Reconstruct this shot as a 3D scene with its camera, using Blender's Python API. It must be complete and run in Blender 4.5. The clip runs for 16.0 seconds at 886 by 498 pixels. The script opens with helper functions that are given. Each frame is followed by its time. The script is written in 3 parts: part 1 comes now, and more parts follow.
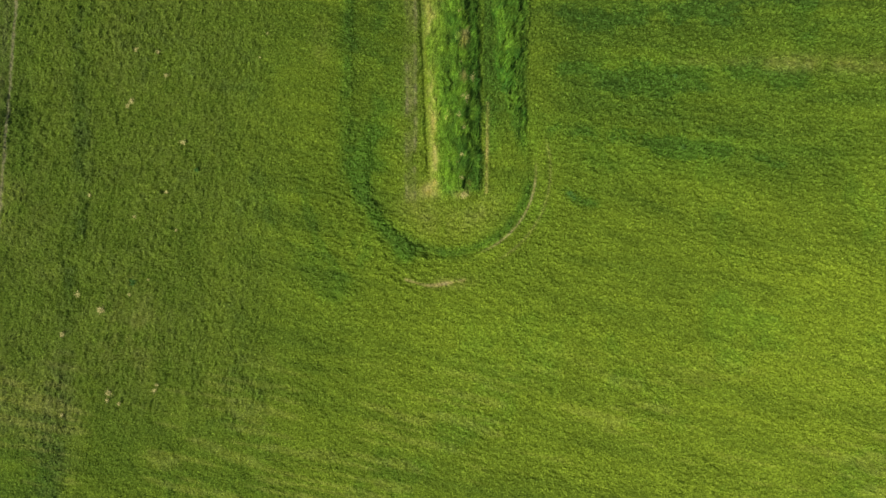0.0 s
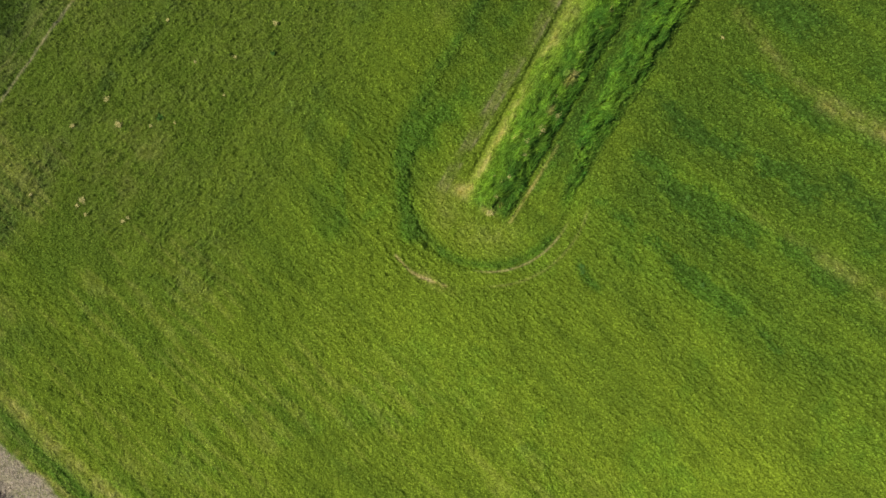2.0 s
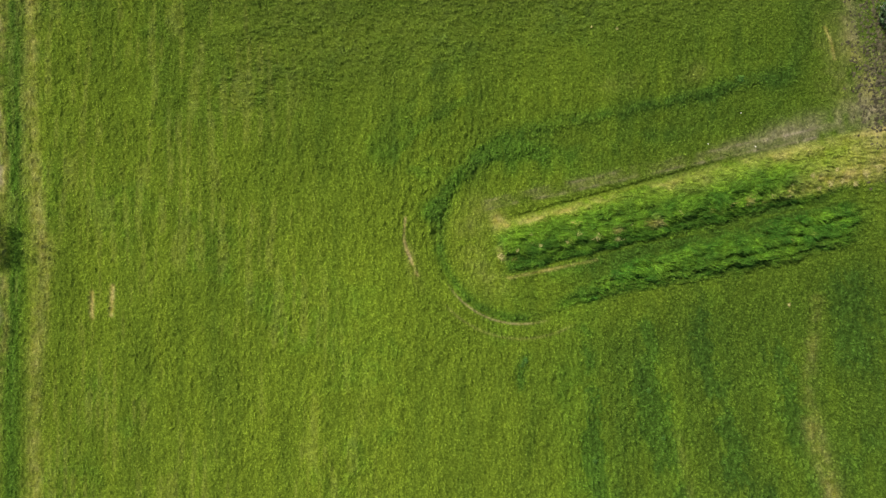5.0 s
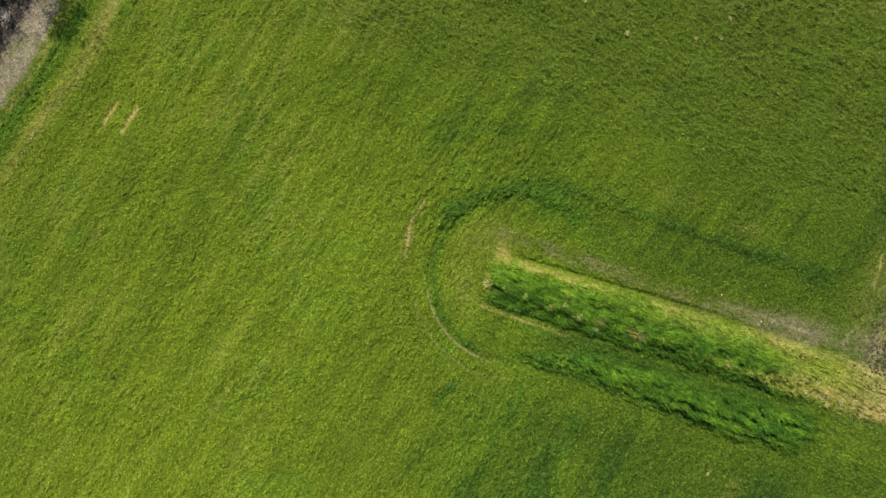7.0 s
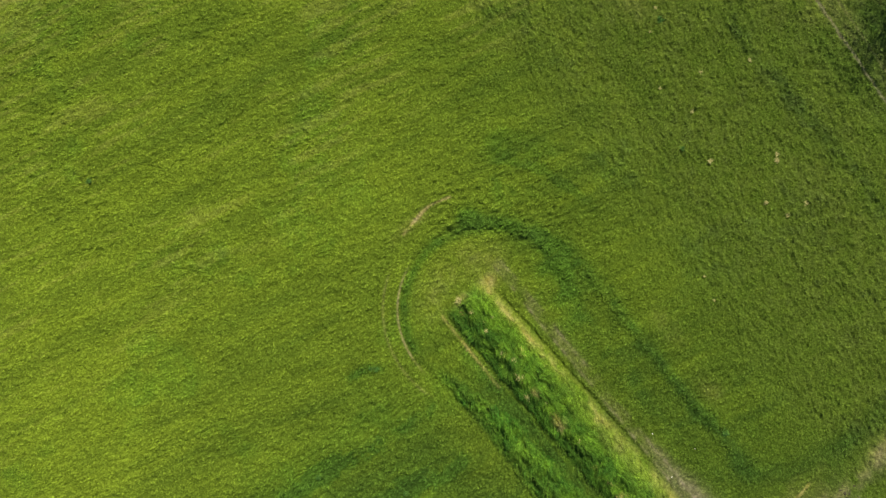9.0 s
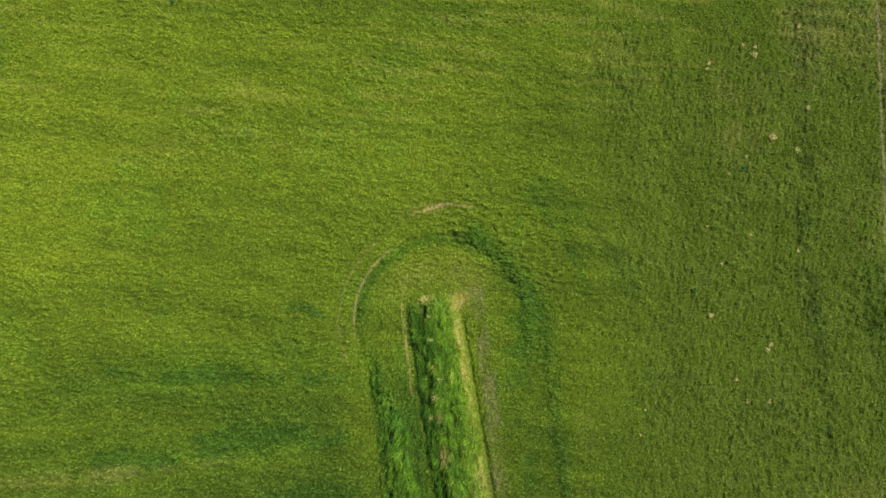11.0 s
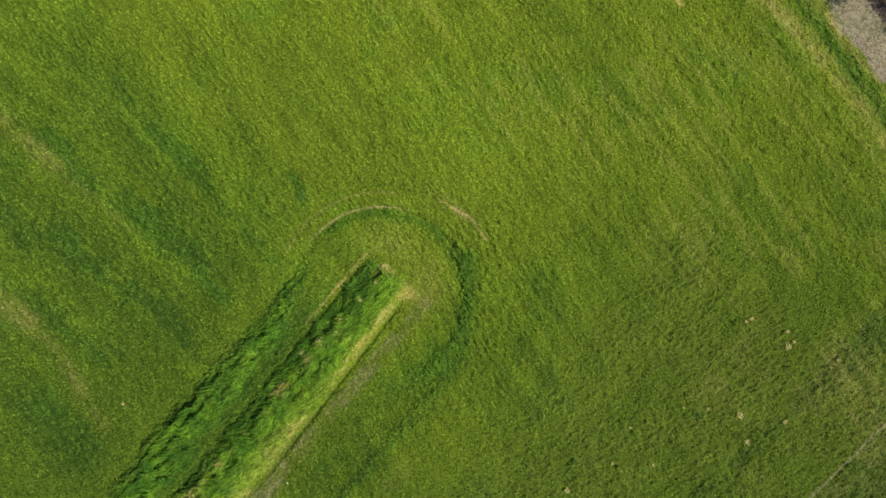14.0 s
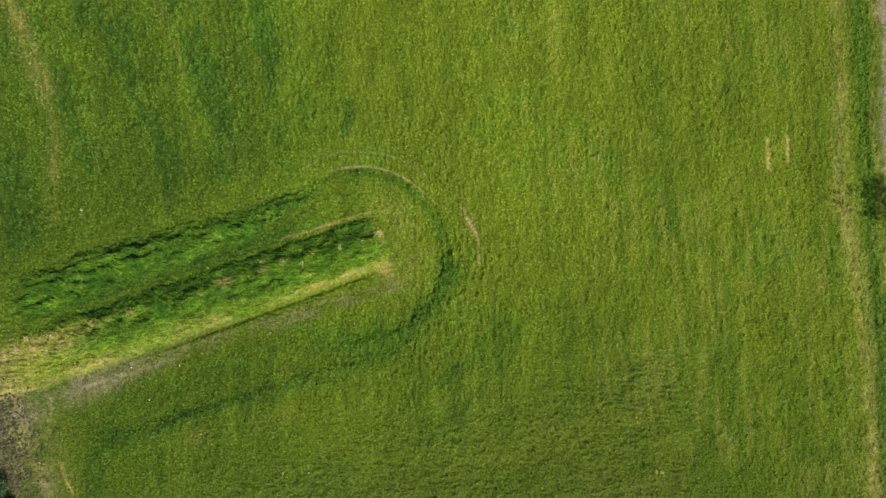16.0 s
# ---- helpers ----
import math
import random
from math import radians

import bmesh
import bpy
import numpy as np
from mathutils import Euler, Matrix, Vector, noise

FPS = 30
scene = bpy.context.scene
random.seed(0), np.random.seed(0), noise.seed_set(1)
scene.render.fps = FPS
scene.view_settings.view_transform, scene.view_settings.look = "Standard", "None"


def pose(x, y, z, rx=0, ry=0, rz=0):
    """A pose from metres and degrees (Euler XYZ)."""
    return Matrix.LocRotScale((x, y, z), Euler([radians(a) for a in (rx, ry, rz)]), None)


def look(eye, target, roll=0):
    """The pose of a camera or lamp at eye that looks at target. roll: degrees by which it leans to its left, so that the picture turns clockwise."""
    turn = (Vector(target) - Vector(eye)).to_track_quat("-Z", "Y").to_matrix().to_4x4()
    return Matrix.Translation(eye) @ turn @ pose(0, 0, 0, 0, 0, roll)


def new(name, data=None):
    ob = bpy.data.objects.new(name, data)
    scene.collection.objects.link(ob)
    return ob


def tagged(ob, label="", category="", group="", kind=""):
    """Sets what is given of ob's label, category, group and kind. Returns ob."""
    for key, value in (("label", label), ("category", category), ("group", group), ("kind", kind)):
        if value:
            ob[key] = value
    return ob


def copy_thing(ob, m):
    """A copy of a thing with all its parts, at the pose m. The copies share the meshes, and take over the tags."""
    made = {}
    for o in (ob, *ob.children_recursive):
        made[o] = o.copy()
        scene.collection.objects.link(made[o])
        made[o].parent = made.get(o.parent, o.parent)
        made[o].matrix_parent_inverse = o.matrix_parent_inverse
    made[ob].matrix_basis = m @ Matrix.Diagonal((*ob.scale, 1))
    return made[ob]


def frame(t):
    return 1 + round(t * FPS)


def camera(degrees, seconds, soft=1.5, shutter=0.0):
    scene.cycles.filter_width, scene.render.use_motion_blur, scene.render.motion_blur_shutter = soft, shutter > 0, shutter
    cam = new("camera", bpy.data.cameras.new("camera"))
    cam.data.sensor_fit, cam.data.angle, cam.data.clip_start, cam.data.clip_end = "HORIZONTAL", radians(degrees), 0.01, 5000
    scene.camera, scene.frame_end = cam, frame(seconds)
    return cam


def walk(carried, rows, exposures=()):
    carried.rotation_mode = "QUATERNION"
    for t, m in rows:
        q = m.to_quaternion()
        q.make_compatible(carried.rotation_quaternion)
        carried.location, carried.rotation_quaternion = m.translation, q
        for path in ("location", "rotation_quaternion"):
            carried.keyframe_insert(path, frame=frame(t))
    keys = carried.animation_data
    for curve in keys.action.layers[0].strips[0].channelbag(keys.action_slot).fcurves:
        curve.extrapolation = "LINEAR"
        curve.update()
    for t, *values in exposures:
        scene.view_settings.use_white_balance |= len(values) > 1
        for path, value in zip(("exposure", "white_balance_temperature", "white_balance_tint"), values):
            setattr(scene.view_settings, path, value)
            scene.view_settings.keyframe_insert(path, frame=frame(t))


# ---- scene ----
# ---- camera: hovers over the field, looks down and turns on the spot ----
cam = camera(70, 16.0, soft=1.5)
# seconds, height, tilt about the camera's x and y, heading
PATH = [
    (0, 65.41, 0.109, -0.264, 0.11),
    (1, 65.33, 0.024, -0.249, 15.61),
    (2, 65.26, -0.075, -0.217, 31.09),
    (3, 65.20, -0.183, -0.173, 46.59),
    (4, 65.15, -0.262, -0.136, 62.10),
    (5, 65.12, -0.337, -0.131, 77.60),
    (6, 65.08, -0.413, -0.141, 93.14),
    (7, 65.02, -0.499, -0.144, 108.79),
    (8, 64.93, -0.574, -0.138, 124.63),
    (9, 64.83, -0.629, -0.150, 140.63),
    (10, 64.73, -0.687, -0.183, 156.69),
    (11, 64.63, -0.739, -0.223, 172.73),
    (12, 64.53, -0.778, -0.258, 188.71),
    (13, 64.43, -0.810, -0.275, 204.58),
    (14, 64.33, -0.835, -0.269, 220.47),
    (15, 64.22, -0.839, -0.258, 236.49),
    (16, 64.11, -0.842, -0.257, 252.58),
]
walk(cam, [(t, pose(0.08, -0.20, h, a, b, c)) for t, h, a, b, c in PATH], exposures=((0, 1.08), (16, 1.08)))

# ---- daylight ----
SUN_AZIMUTH = math.atan2(-0.82, -0.57)
SUN_HEIGHT = radians(47)
world = bpy.data.worlds.new("sky")
scene.world = world
world.use_nodes = True
wt = world.node_tree
sky = wt.nodes.new("ShaderNodeTexSky")
sky.sky_type, sky.sun_disc = "NISHITA", False
sky.sun_elevation, sky.sun_rotation = SUN_HEIGHT, SUN_AZIMUTH
wt.links.new(sky.outputs[0], wt.nodes["Background"].inputs[0])
wt.nodes["Background"].inputs[1].default_value = 0.075
sun = new("sun", bpy.data.lights.new("sun", "SUN"))
sun.data.energy, sun.data.angle, sun.data.color = 4.2, radians(0.6), (1.0, 0.93, 0.78)
toward = Vector((math.sin(SUN_AZIMUTH) * math.cos(SUN_HEIGHT), math.cos(SUN_AZIMUTH) * math.cos(SUN_HEIGHT), math.sin(SUN_HEIGHT)))
sun.matrix_world = look(toward * 80, (0, 0, 0))


# ---- shape of the land: x east, y along the bank ----
def step(a, b, v):
    u = np.clip((v - a) / (b - a), 0, 1)
    return u * u * (3 - 2 * u)


def bell(v, centre, width):
    return np.exp(-(((v - centre) / width) ** 2))


def blob(x, y, cx, cy, rx, ry, turn=0.0):
    c, s = math.cos(radians(turn)), math.sin(radians(turn))
    u, v = (x - cx) * c + (y - cy) * s, (y - cy) * c - (x - cx) * s
    return np.exp(-((u / rx) ** 2) - (v / ry) ** 2)


def away(x, y, line):
    """Distance to a line of points."""
    best = np.full(np.shape(x), 1e9)
    for (ax, ay), (bx, by) in zip(line, line[1:]):
        dx, dy = bx - ax, by - ay
        k = np.clip(((x - ax) * dx + (y - ay) * dy) / (dx * dx + dy * dy), 0, 1)
        best = np.minimum(best, np.hypot(x - ax - k * dx, y - ay - k * dy))
    return best


LATTICE = np.random.RandomState(5).rand(256, 256)


def grain(x, y, size, shift=0):
    """Smooth value noise, -1 to 1, with features of that size."""
    u, v = x / size + 31.7 + shift * 17, y / size + 71.3 + shift * 29
    i, j = np.floor(u).astype(int), np.floor(v).astype(int)
    f, g = u - i, v - j
    f, g = f * f * (3 - 2 * f), g * g * (3 - 2 * g)
    a, b = LATTICE[i & 255, j & 255], LATTICE[(i + 1) & 255, j & 255]
    c, d = LATTICE[i & 255, (j + 1) & 255], LATTICE[(i + 1) & 255, (j + 1) & 255]
    return 2 * ((a * (1 - f) + b * f) * (1 - g) + (c * (1 - f) + d * f) * g) - 1


TURN_X, TURN_Y = 1.0, 8.0  # centre of the tractor's turn round the end of the bank


# scar that a wheel left outside the turn
SCAR = ((2.6, -3.26), (1.0, -3.6), (-0.2, -3.78), (-1.25, -3.85), (-2.25, -3.63), (-3.5, -3.22))


def scar(x, y):
    """How strongly the scar shows; it is broken at its eastern end and thins out to the west."""
    worn = 0.85 + 0.35 * bell(x, -0.1, 1.3) - 0.75 * bell(x, 1.75, 0.4)
    return worn * bell(away(x, y, SCAR), 0, 0.12 + 0.04 * bell(x, -0.2, 0.9))


def polar(x, y):
    return np.hypot(x - TURN_X, y - TURN_Y), np.degrees(np.arctan2(y - TURN_Y, x - TURN_X))


def bank_edges(y):
    west = -0.95 - 0.045 * np.clip(y - 8, 0, 26)
    east = 4.25 - 0.02 * np.clip(y - 6, 0, 40)
    return west, east


TRACK_EDGE = ((-70, -31), (-40, -37.9), (-24, -41.4), (-17.5, -42.6), (-11.3, -44.6), (-2, -45.9), (1, -46.9), (4, -48.0), (8.3, -49.2), (20, -52.2), (70, -64))
THICKET_EDGE = ((-70, -36.8), (-40, -42.3), (-19.4, -46.2), (-12, -47.5), (-3, -49.1), (0.3, -49.5), (3.5, -49.8), (8.3, -50.7), (20, -53.4), (70, -66))


def side(x, y, line):
    """How far a place lies south of a line that runs from west to east."""
    return np.interp(x, [p[0] for p in line], [p[1] for p in line]) - y


def verge(x, y):
    """The strip of tall growth along the far side of the ditch."""
    inner = np.interp(y, (8, 12, 17, 25, 45), (8.9, 7.5, 6.3, 5.4, 5.2))
    outer = np.interp(y, (8, 12, 17.5, 24.6, 32, 38, 43), (9.7, 8.8, 8.4, 9.0, 9.6, 9.1, 8.1))
    w = 0.35 * grain(x, y, 1.4, 10) + 0.3 * grain(x, y, 0.5, 20)
    return step(-0.5, 0.8, x - inner + w) * (1 - step(-1.9, 0.9, x - outer + w)) * step(6.5, 10.5, y) * (1 - step(39, 45, y))


def row_side(x, y):
    """1 where the rows run north and south, 0 where they run east and west."""
    k = step(-12, -20, x + 2 * grain(x, y, 5, 53)) * step(-26, -16, y + 2 * grain(x, y, 5, 54))
    return np.maximum(k, step(-4, -2, x) * (1 - step(9.5, 11, x)) * step(4, 6, y))


def ripple(x, y, way):
    """Short clumps of sward, drawn out along a direction."""
    c, s = math.cos(way), math.sin(way)
    u, w = x * c + y * s, y * c - x * s
    u, w = u + 0.16 * grain(x, y, 0.6, 26), w + 0.16 * grain(x, y, 0.6, 27)
    return 0.85 * grain(u * 0.4, w, 0.17, 51) + 0.40 * grain(u * 0.6, w, 0.36, 55) + 0.50 * grain(u * 0.8, w, 0.12, 52) + 0.45 * grain(u * 0.10, w, 0.15, 63)


def west_band(x, y):
    """An uneven strip of rank tussocks along the western side of the field."""
    line = ((-42.0, -30), (-40.5, -24), (-39.3, -18), (-38.4, -9), (-38.4, -3), (-37.2, 2), (-37.0, 11), (-37.2, 16), (-36.8, 26))
    uneven = np.clip(0.75 + 0.9 * grain(x, y * 0.5, 1.6, 62) + 0.35 * step(-8, -14, y), 0, 1.3)
    return uneven * np.exp(-(away(x, y, line) / (0.95 + 0.6 * step(-10, -20, y))) ** 2)


def relief(x, y):
    """Clumps of the sward: low ones in the open field, rougher ones in the west and beside the bank."""
    k = row_side(x, y)
    r = ripple(x, y, -0.2) * (1 - k) + ripple(x, y, 1.15) * k
    rough = 0.089 + 0.052 * step(-6, -24, x) * step(-28, -12, y) + 0.034 * step(10, 16, x) * step(4, 10, y) + 0.025 * grain(x, y, 4, 56) + 0.035 * west_band(x, y)
    far, turn = polar(x, y)
    rough = rough + 0.055 * bell(far, 10.5, 3.0) * step(88, 110, np.abs(turn)) * (1 - step(6, 10, y))
    return r * rough * (1 - 0.7 * step(-0.3, 0.3, side(x, y, TRACK_EDGE))) * (1 - step(54, 60, np.hypot(x, y)))


def height(x, y):
    """Height of the ground."""
    near = 1 - step(90, 140, np.hypot(x, y))
    z = 0.10 * grain(x, y, 9, 1) + 0.07 * grain(x, y, 2.6, 2) + 0.05 * grain(x, y, 0.9, 3)
    z = z + 1.2 * grain(x, y, 160, 4) * (1 - near) + relief(x, y)
    west, east = bank_edges(y)
    u = (x - west) / (east - west)
    ridge = 0.26 * step(-0.02, 0.07, u) + 0.50 * step(0.02, 0.50, u) - 0.80 * step(0.52, 1.0, u) - 0.05 * (step(0.98, 1.02, u) - step(1.05, 1.3, u))
    ridge = ridge + (0.16 * grain(x, y, 1.3, 5) + 0.20 * grain(x, y, 0.62, 6)) * step(0.0, 0.2, u) * (1 - step(0.85, 1.0, u))
    ridge = np.where(u < 1.3, ridge, -0.04 * (1 - step(1.3, 1.5, u)))
    along = step(5.0 + 0.25 * grain(x, y, 0.8, 7), 6.3, y - 0.06 * (x - 1.5) ** 2) * (1 - 0.55 * step(37, 43, y)) * (1 - step(60, 75, y))
    z = z + ridge * along
    # tall growth on the far side of the ditch stands on a low swell
    z = z + verge(x, y) * (0.10 + 0.18 * grain(x * 1.6, y * 0.6, 1.0, 8) + 0.18 * grain(x, y, 0.55, 9))
    # shallow furrow along the foot of the bank
    z = z - 0.24 * bell(x, west - 0.28, 0.14) * step(7, 9, y) * (1 - step(24, 33, y))
    # wheel marks of the turn
    r, a = polar(x, y)
    z = z - 0.16 * bell(r, 8.8, 0.22) * step(-118, -108, a) * (1 - step(6, 16, a))
    z = z - 0.05 * bell(r, 10.5, 0.2) * step(-70, -55, a) * (1 - step(5, 15, a))
    z = z - 0.06 * bell(away(x, y, SCAR), 0, 0.2)
    z = z - 0.10 * bell(away(x, y, ((-3.2, -36.35), (-0.1, -37.0))), 0, 0.25)
    z = z - 0.10 * bell(away(x, y, ((-3.3, -34.15), (0.1, -35.0))), 0, 0.25)
    # dirt track, slightly sunk
    z = z - 0.12 * step(-0.2, 0.6, side(x, y, TRACK_EDGE)) * step(-0.2, 0.5, -side(x, y, THICKET_EDGE))
    return z


def cushion(x, y):
    """Thickness of the tussocky turf on the bank and the verge."""
    west, east = bank_edges(y)
    on = step(0.25, 0.9, x - west) * (1 - step(-0.5, 0.1, x - east)) * step(5.3, 6.2, y + 0.3 * grain(x, y, 0.6, 41)) * (1 - 0.75 * step(37, 43, y)) * (1 - step(56, 60, y))
    on = np.maximum(on, 1.08 * verge(x, y) * step(9, 15, y))
    # ranker growth along the outer side of the turn and west of the bank
    r, a = polar(x, y)
    rank = bell(r, 9.0, 0.75) * (step(115, 145, a) + (a < -80) * (1 - step(-112, -84, a))) * (1 - step(9, 13, y))
    rank = np.maximum(rank, 0.65 * bell(x, -9.5, 0.7) * step(8, 12, y) * (1 - step(34, 40, y)))
    on = np.maximum(on, 0.52 * step(0.05, 1.0, rank + 0.25 * grain(x, y, 0.9, 48)))
    p, q = x + 0.35 * grain(x, y, 0.8, 42), y + 0.35 * grain(x, y, 0.8, 43)
    curls = 1 - 1.6 * np.abs(grain(p * 1.5, q * 0.5, 0.75, 44))
    lumps = 0.30 * curls + 0.20 * grain(p * 1.3, q * 0.6, 0.95, 45) + 0.09 * (1 - 2 * np.abs(grain(p * 1.3, q * 0.7, 0.34, 46))) + 0.03 * grain(x, y, 0.15, 47)
    lumps = lumps + (0.24 * (1 - 2.4 * np.abs(grain(p, q * 0.14, 0.85, 49))) + 0.24 * np.cos(2 * np.pi * (p - 0.02 * q) / 0.95)) * (x > 4.6) * step(4.8, 5.6, x)
    lumps = lumps * (1 - 0.66 * step(2.4, 3.1, x) * (x < 4.6)) * (1 - 0.6 * (1 - step(0.6, 1.6, x - west)))
    return on * (0.22 + 1.12 * lumps) - 0.2 * (1 - step(0, 0.12, on))


# dark bands of ranker grass in the eastern field: course, half width, strength
BANDS = (
    (((13.0, 5.8), (14.6, 5.2), (16.4, 4.5)), 0.55, 0.6),
    (((11.8, 12.3), (18.0, 11.6)), 0.7, 0.30),
    (((18.6, 11.9), (21.0, 11.2), (25.6, 10.1)), 0.95, 0.72),
    (((25.6, 10.6), (29.5, 10.1)), 0.8, 0.25),
    (((33.0, 9.1), (35.4, 8.8)), 0.6, 0.28),
    (((13.0, 18.4), (15.6, 18.3), (18.8, 17.3)), 1.1, 0.50),
    (((18.8, 17.6), (21.5, 17.6), (23.6, 16.4)), 1.3, 0.68),
    (((23.4, 18.4), (27.0, 17.5)), 1.0, 0.60),
    (((30.8, 18.4), (37.0, 17.8)), 1.0, 0.45),
    (((13.0, 24.4), (17.3, 23.7), (20.6, 24.1)), 1.2, 0.58),
    (((24.5, 24.2), (26.8, 25.2), (30.0, 23.6)), 1.4, 0.55),
    (((18.5, 31.2), (23.8, 31.2), (26.6, 31.8)), 1.2, 0.50),
    (((12.5, 40.0), (20.0, 39.5)), 2.2, 0.42),
    (((31.0, 27.0), (38.0, 26.0)), 1.6, 0.3),
)


def boundary(x, y):
    """How far east a place lies of the trodden line along the western boundary."""
    return x + 45.45 - 0.078 * (y - 3)


def cover(x, y):
    """What grows: dry, lush, tone (olive to yellow-green) and bare, each 0 to 1; some shade is painted in."""
    n1, n2, n3 = grain(x, y, 7, 11), grain(x, y, 2.2, 12), grain(x, y, 0.7, 13)
    rough = 0.5 * n2 + 0.5 * n3
    west, east = bank_edges(y)
    r, a = polar(x, y)
    onbank = step(4.9, 6.2, y + 0.4 * rough) * (1 - step(60, 80, y))
    inwest = step(-12, -24, x) * step(-24, -12, y)
    # tone
    tone = 0.40 + 0.07 * n1 + 0.07 * n2
    tone = tone - 0.26 * step(-3, -22, x) * step(-28, -8, y) - 0.14 * step(-14, -34, x) - 0.20 * step(12, 28, y)
    tone = tone - 0.20 * step(-10.5, -8.5, x) * (1 - step(-2, 0, x)) * step(8, 16, y) + 0.05 * step(14, 20, x) * step(2, 10, y) - 0.16 * step(7.5, 9, x) * (1 - step(14, 18, x)) * step(10, 18, y)
    tone = tone + 0.23 * blob(x, y, 3, -13, 16, 11) + 0.46 * blob(x, y, 42, -10, 13, 13) + 0.29 * blob(x, y, 27, -23, 20, 13)
    tone = tone + 0.10 * blob(x, y, -14, -34, 25, 9) + 0.12 * blob(x, y, 30, -42, 25, 10)
    tone = tone + 0.16 * bell(r, 5.6, 2.0) * step(-160, -130, a) * (1 - step(-50, -10, a))
    tone = tone - 0.14 * step(8, 15, x) * step(6, 14, y) + 0.12 * bell(away(x, y, ((-40, -33.5), (-23.5, -37.4), (-13.4, -39.3), (-6.6, -40), (2, -42.6), (20, -47))), 0, 1.6)
    # streaks left by mowing and drilling
    slope = 0.235 - 0.2 * step(0, 12, y) * step(5, 12, x)
    streak = grain((x - slope * y) * 0.45, (y + slope * x) * 5, 9, 14) + 0.8 * grain((x - slope * y) * 0.4, (y + slope * x) * 7, 6, 17)
    streak = streak + 0.9 * grain((x - slope * y) * 0.10, y + slope * x, 0.42, 24)
    streak_w = grain(x * 4, y * 0.5, 6, 15) + 0.8 * grain(x, y * 0.12, 0.5, 25)
    ring = grain(r * 5, a * 0.12, 5, 18)
    turned = (1 - step(11, 16, r)) * step(9, 10.5, r)
    tone = tone + 0.17 * (streak * (1 - inwest) * (1 - turned) + 0.5 * streak_w * inwest * (1 - turned) + ring * turned)
    # lush, darker growth
    east_field = step(9.5, 15, x) * step(4, 9, y) * (1 - step(46, 58, y)) * (1 - 0.6 * step(38, 52, x))
    wash = 0.5 * grain(x * 0.3, y + 0.12 * x, 2.6, 16) + 0.6 * grain(x * 0.22, y + 0.12 * x, 1.0, 29)
    lush = (0.22 + 0.30 * step(-0.4, 0.8, wash) + 0.10 * grain(x * 0.5, y, 0.22, 65)) * east_field
    ragged = 0.50 * grain(x * 0.5, y, 1.0, 57) + 0.40 * grain(x * 0.7, y, 0.4, 58) + 0.30 * grain(x * 0.5, y, 0.2, 64)
    for line, wide, k in BANDS:
        lush = lush + 2.1 * k * np.exp(-(away(x, y, line) / (wide * (0.85 + 0.5 * ragged))) ** 2) * np.clip(0.9 + 1.2 * ragged, 0, 1.5)
    behind = step(95, 140, a) + step(-180, -179.9, a) * (a < 0) * (1 - step(-122, -98, a))
    lush = lush + 1.5 * bell(r, 9.0 + 0.3 * n2, 0.95) * behind * (1 - step(9, 14, y)) * (0.85 + 0.6 * rough)
    lush = lush + 0.9 * bell(x, -9.5 + 0.4 * n2, 0.85) * step(5, 9, y) * (1 - step(36, 42, y)) * (0.85 + 0.7 * rough)
    lush = lush + 0.35 * bell(x, -6.6, 1.6) * step(5, 9, y) * (1 - step(36, 42, y)) * (0.8 + rough)
    lush = lush + 0.9 * bell(r, 8.35, 0.5) * step(-120, -100, a) * (1 - step(-25, 10, a)) * (0.8 + 0.6 * rough)
    # west band; last term paints tree shade at the north-west boundary as lush
    lush = lush + 0.9 * west_band(x, y) * (0.75 + 1.0 * rough) + 0.35 * step(-38.5, -40.5, x) * (1 - step(-16, -8, y)) * (0.7 + rough) + 0.25 * blob(x, y, -42, 8, 3, 5) + 0.30 * step(-41, -43, x) * step(6, 12, y)
    lush = lush + 0.95 * bell(away(x, y, ((-40, -36.2), (-24, -39.7), (-17.4, -41.2), (-12.8, -42.2), (-8.5, -43.0), (0.5, -45.5), (5.7, -46.7), (20, -50))), 0, 1.0)
    lush = lush + 0.6 * bell(away(x, y, ((-9, 38), (-13, 41), (-22, 42.5), (-30, 40))), 0, 1.2)
    lush = lush + 0.38 * step(0.25, 0.8, n1 + 0.5 * n2) * (0.5 + rough) + 0.25 * step(0.3, 0.9, n3 + 0.5 * n2) * inwest
    lush = lush + 0.58 * step(0.1, 0.8, ring + 0.6 * rough) * bell(r, 14, 5) * step(130, 150, np.abs(a - 10)) * (1 - step(4, 9, y))
    lush = np.clip(lush, 0, 1)
    tone = tone * (1 - 0.5 * lush - 0.12 * lush * step(10, 14, x))
    bank = onbank * step(0.0, 0.3, x - west) * (1 - step(4.2, 4.7, x + 0.3 * n2)) * (1 - step(38, 44, y + 1.5 * n2))
    tall = verge(x, y)
    # ditch floor: greener and darker than the grass beside it
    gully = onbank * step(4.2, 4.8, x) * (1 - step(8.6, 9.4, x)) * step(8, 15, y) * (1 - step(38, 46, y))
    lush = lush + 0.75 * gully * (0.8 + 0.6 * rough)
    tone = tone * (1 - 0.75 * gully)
    patchy = 0.6 * grain(x * 1.5, y * 0.7, 1.1, 19) + 0.7 * grain(x, y, 0.45, 23)
    lush = lush * (1 - bank) * (1 - tall) + bank * (0.80 + 0.25 * rough) + tall * (0.84 + 0.2 * rough)
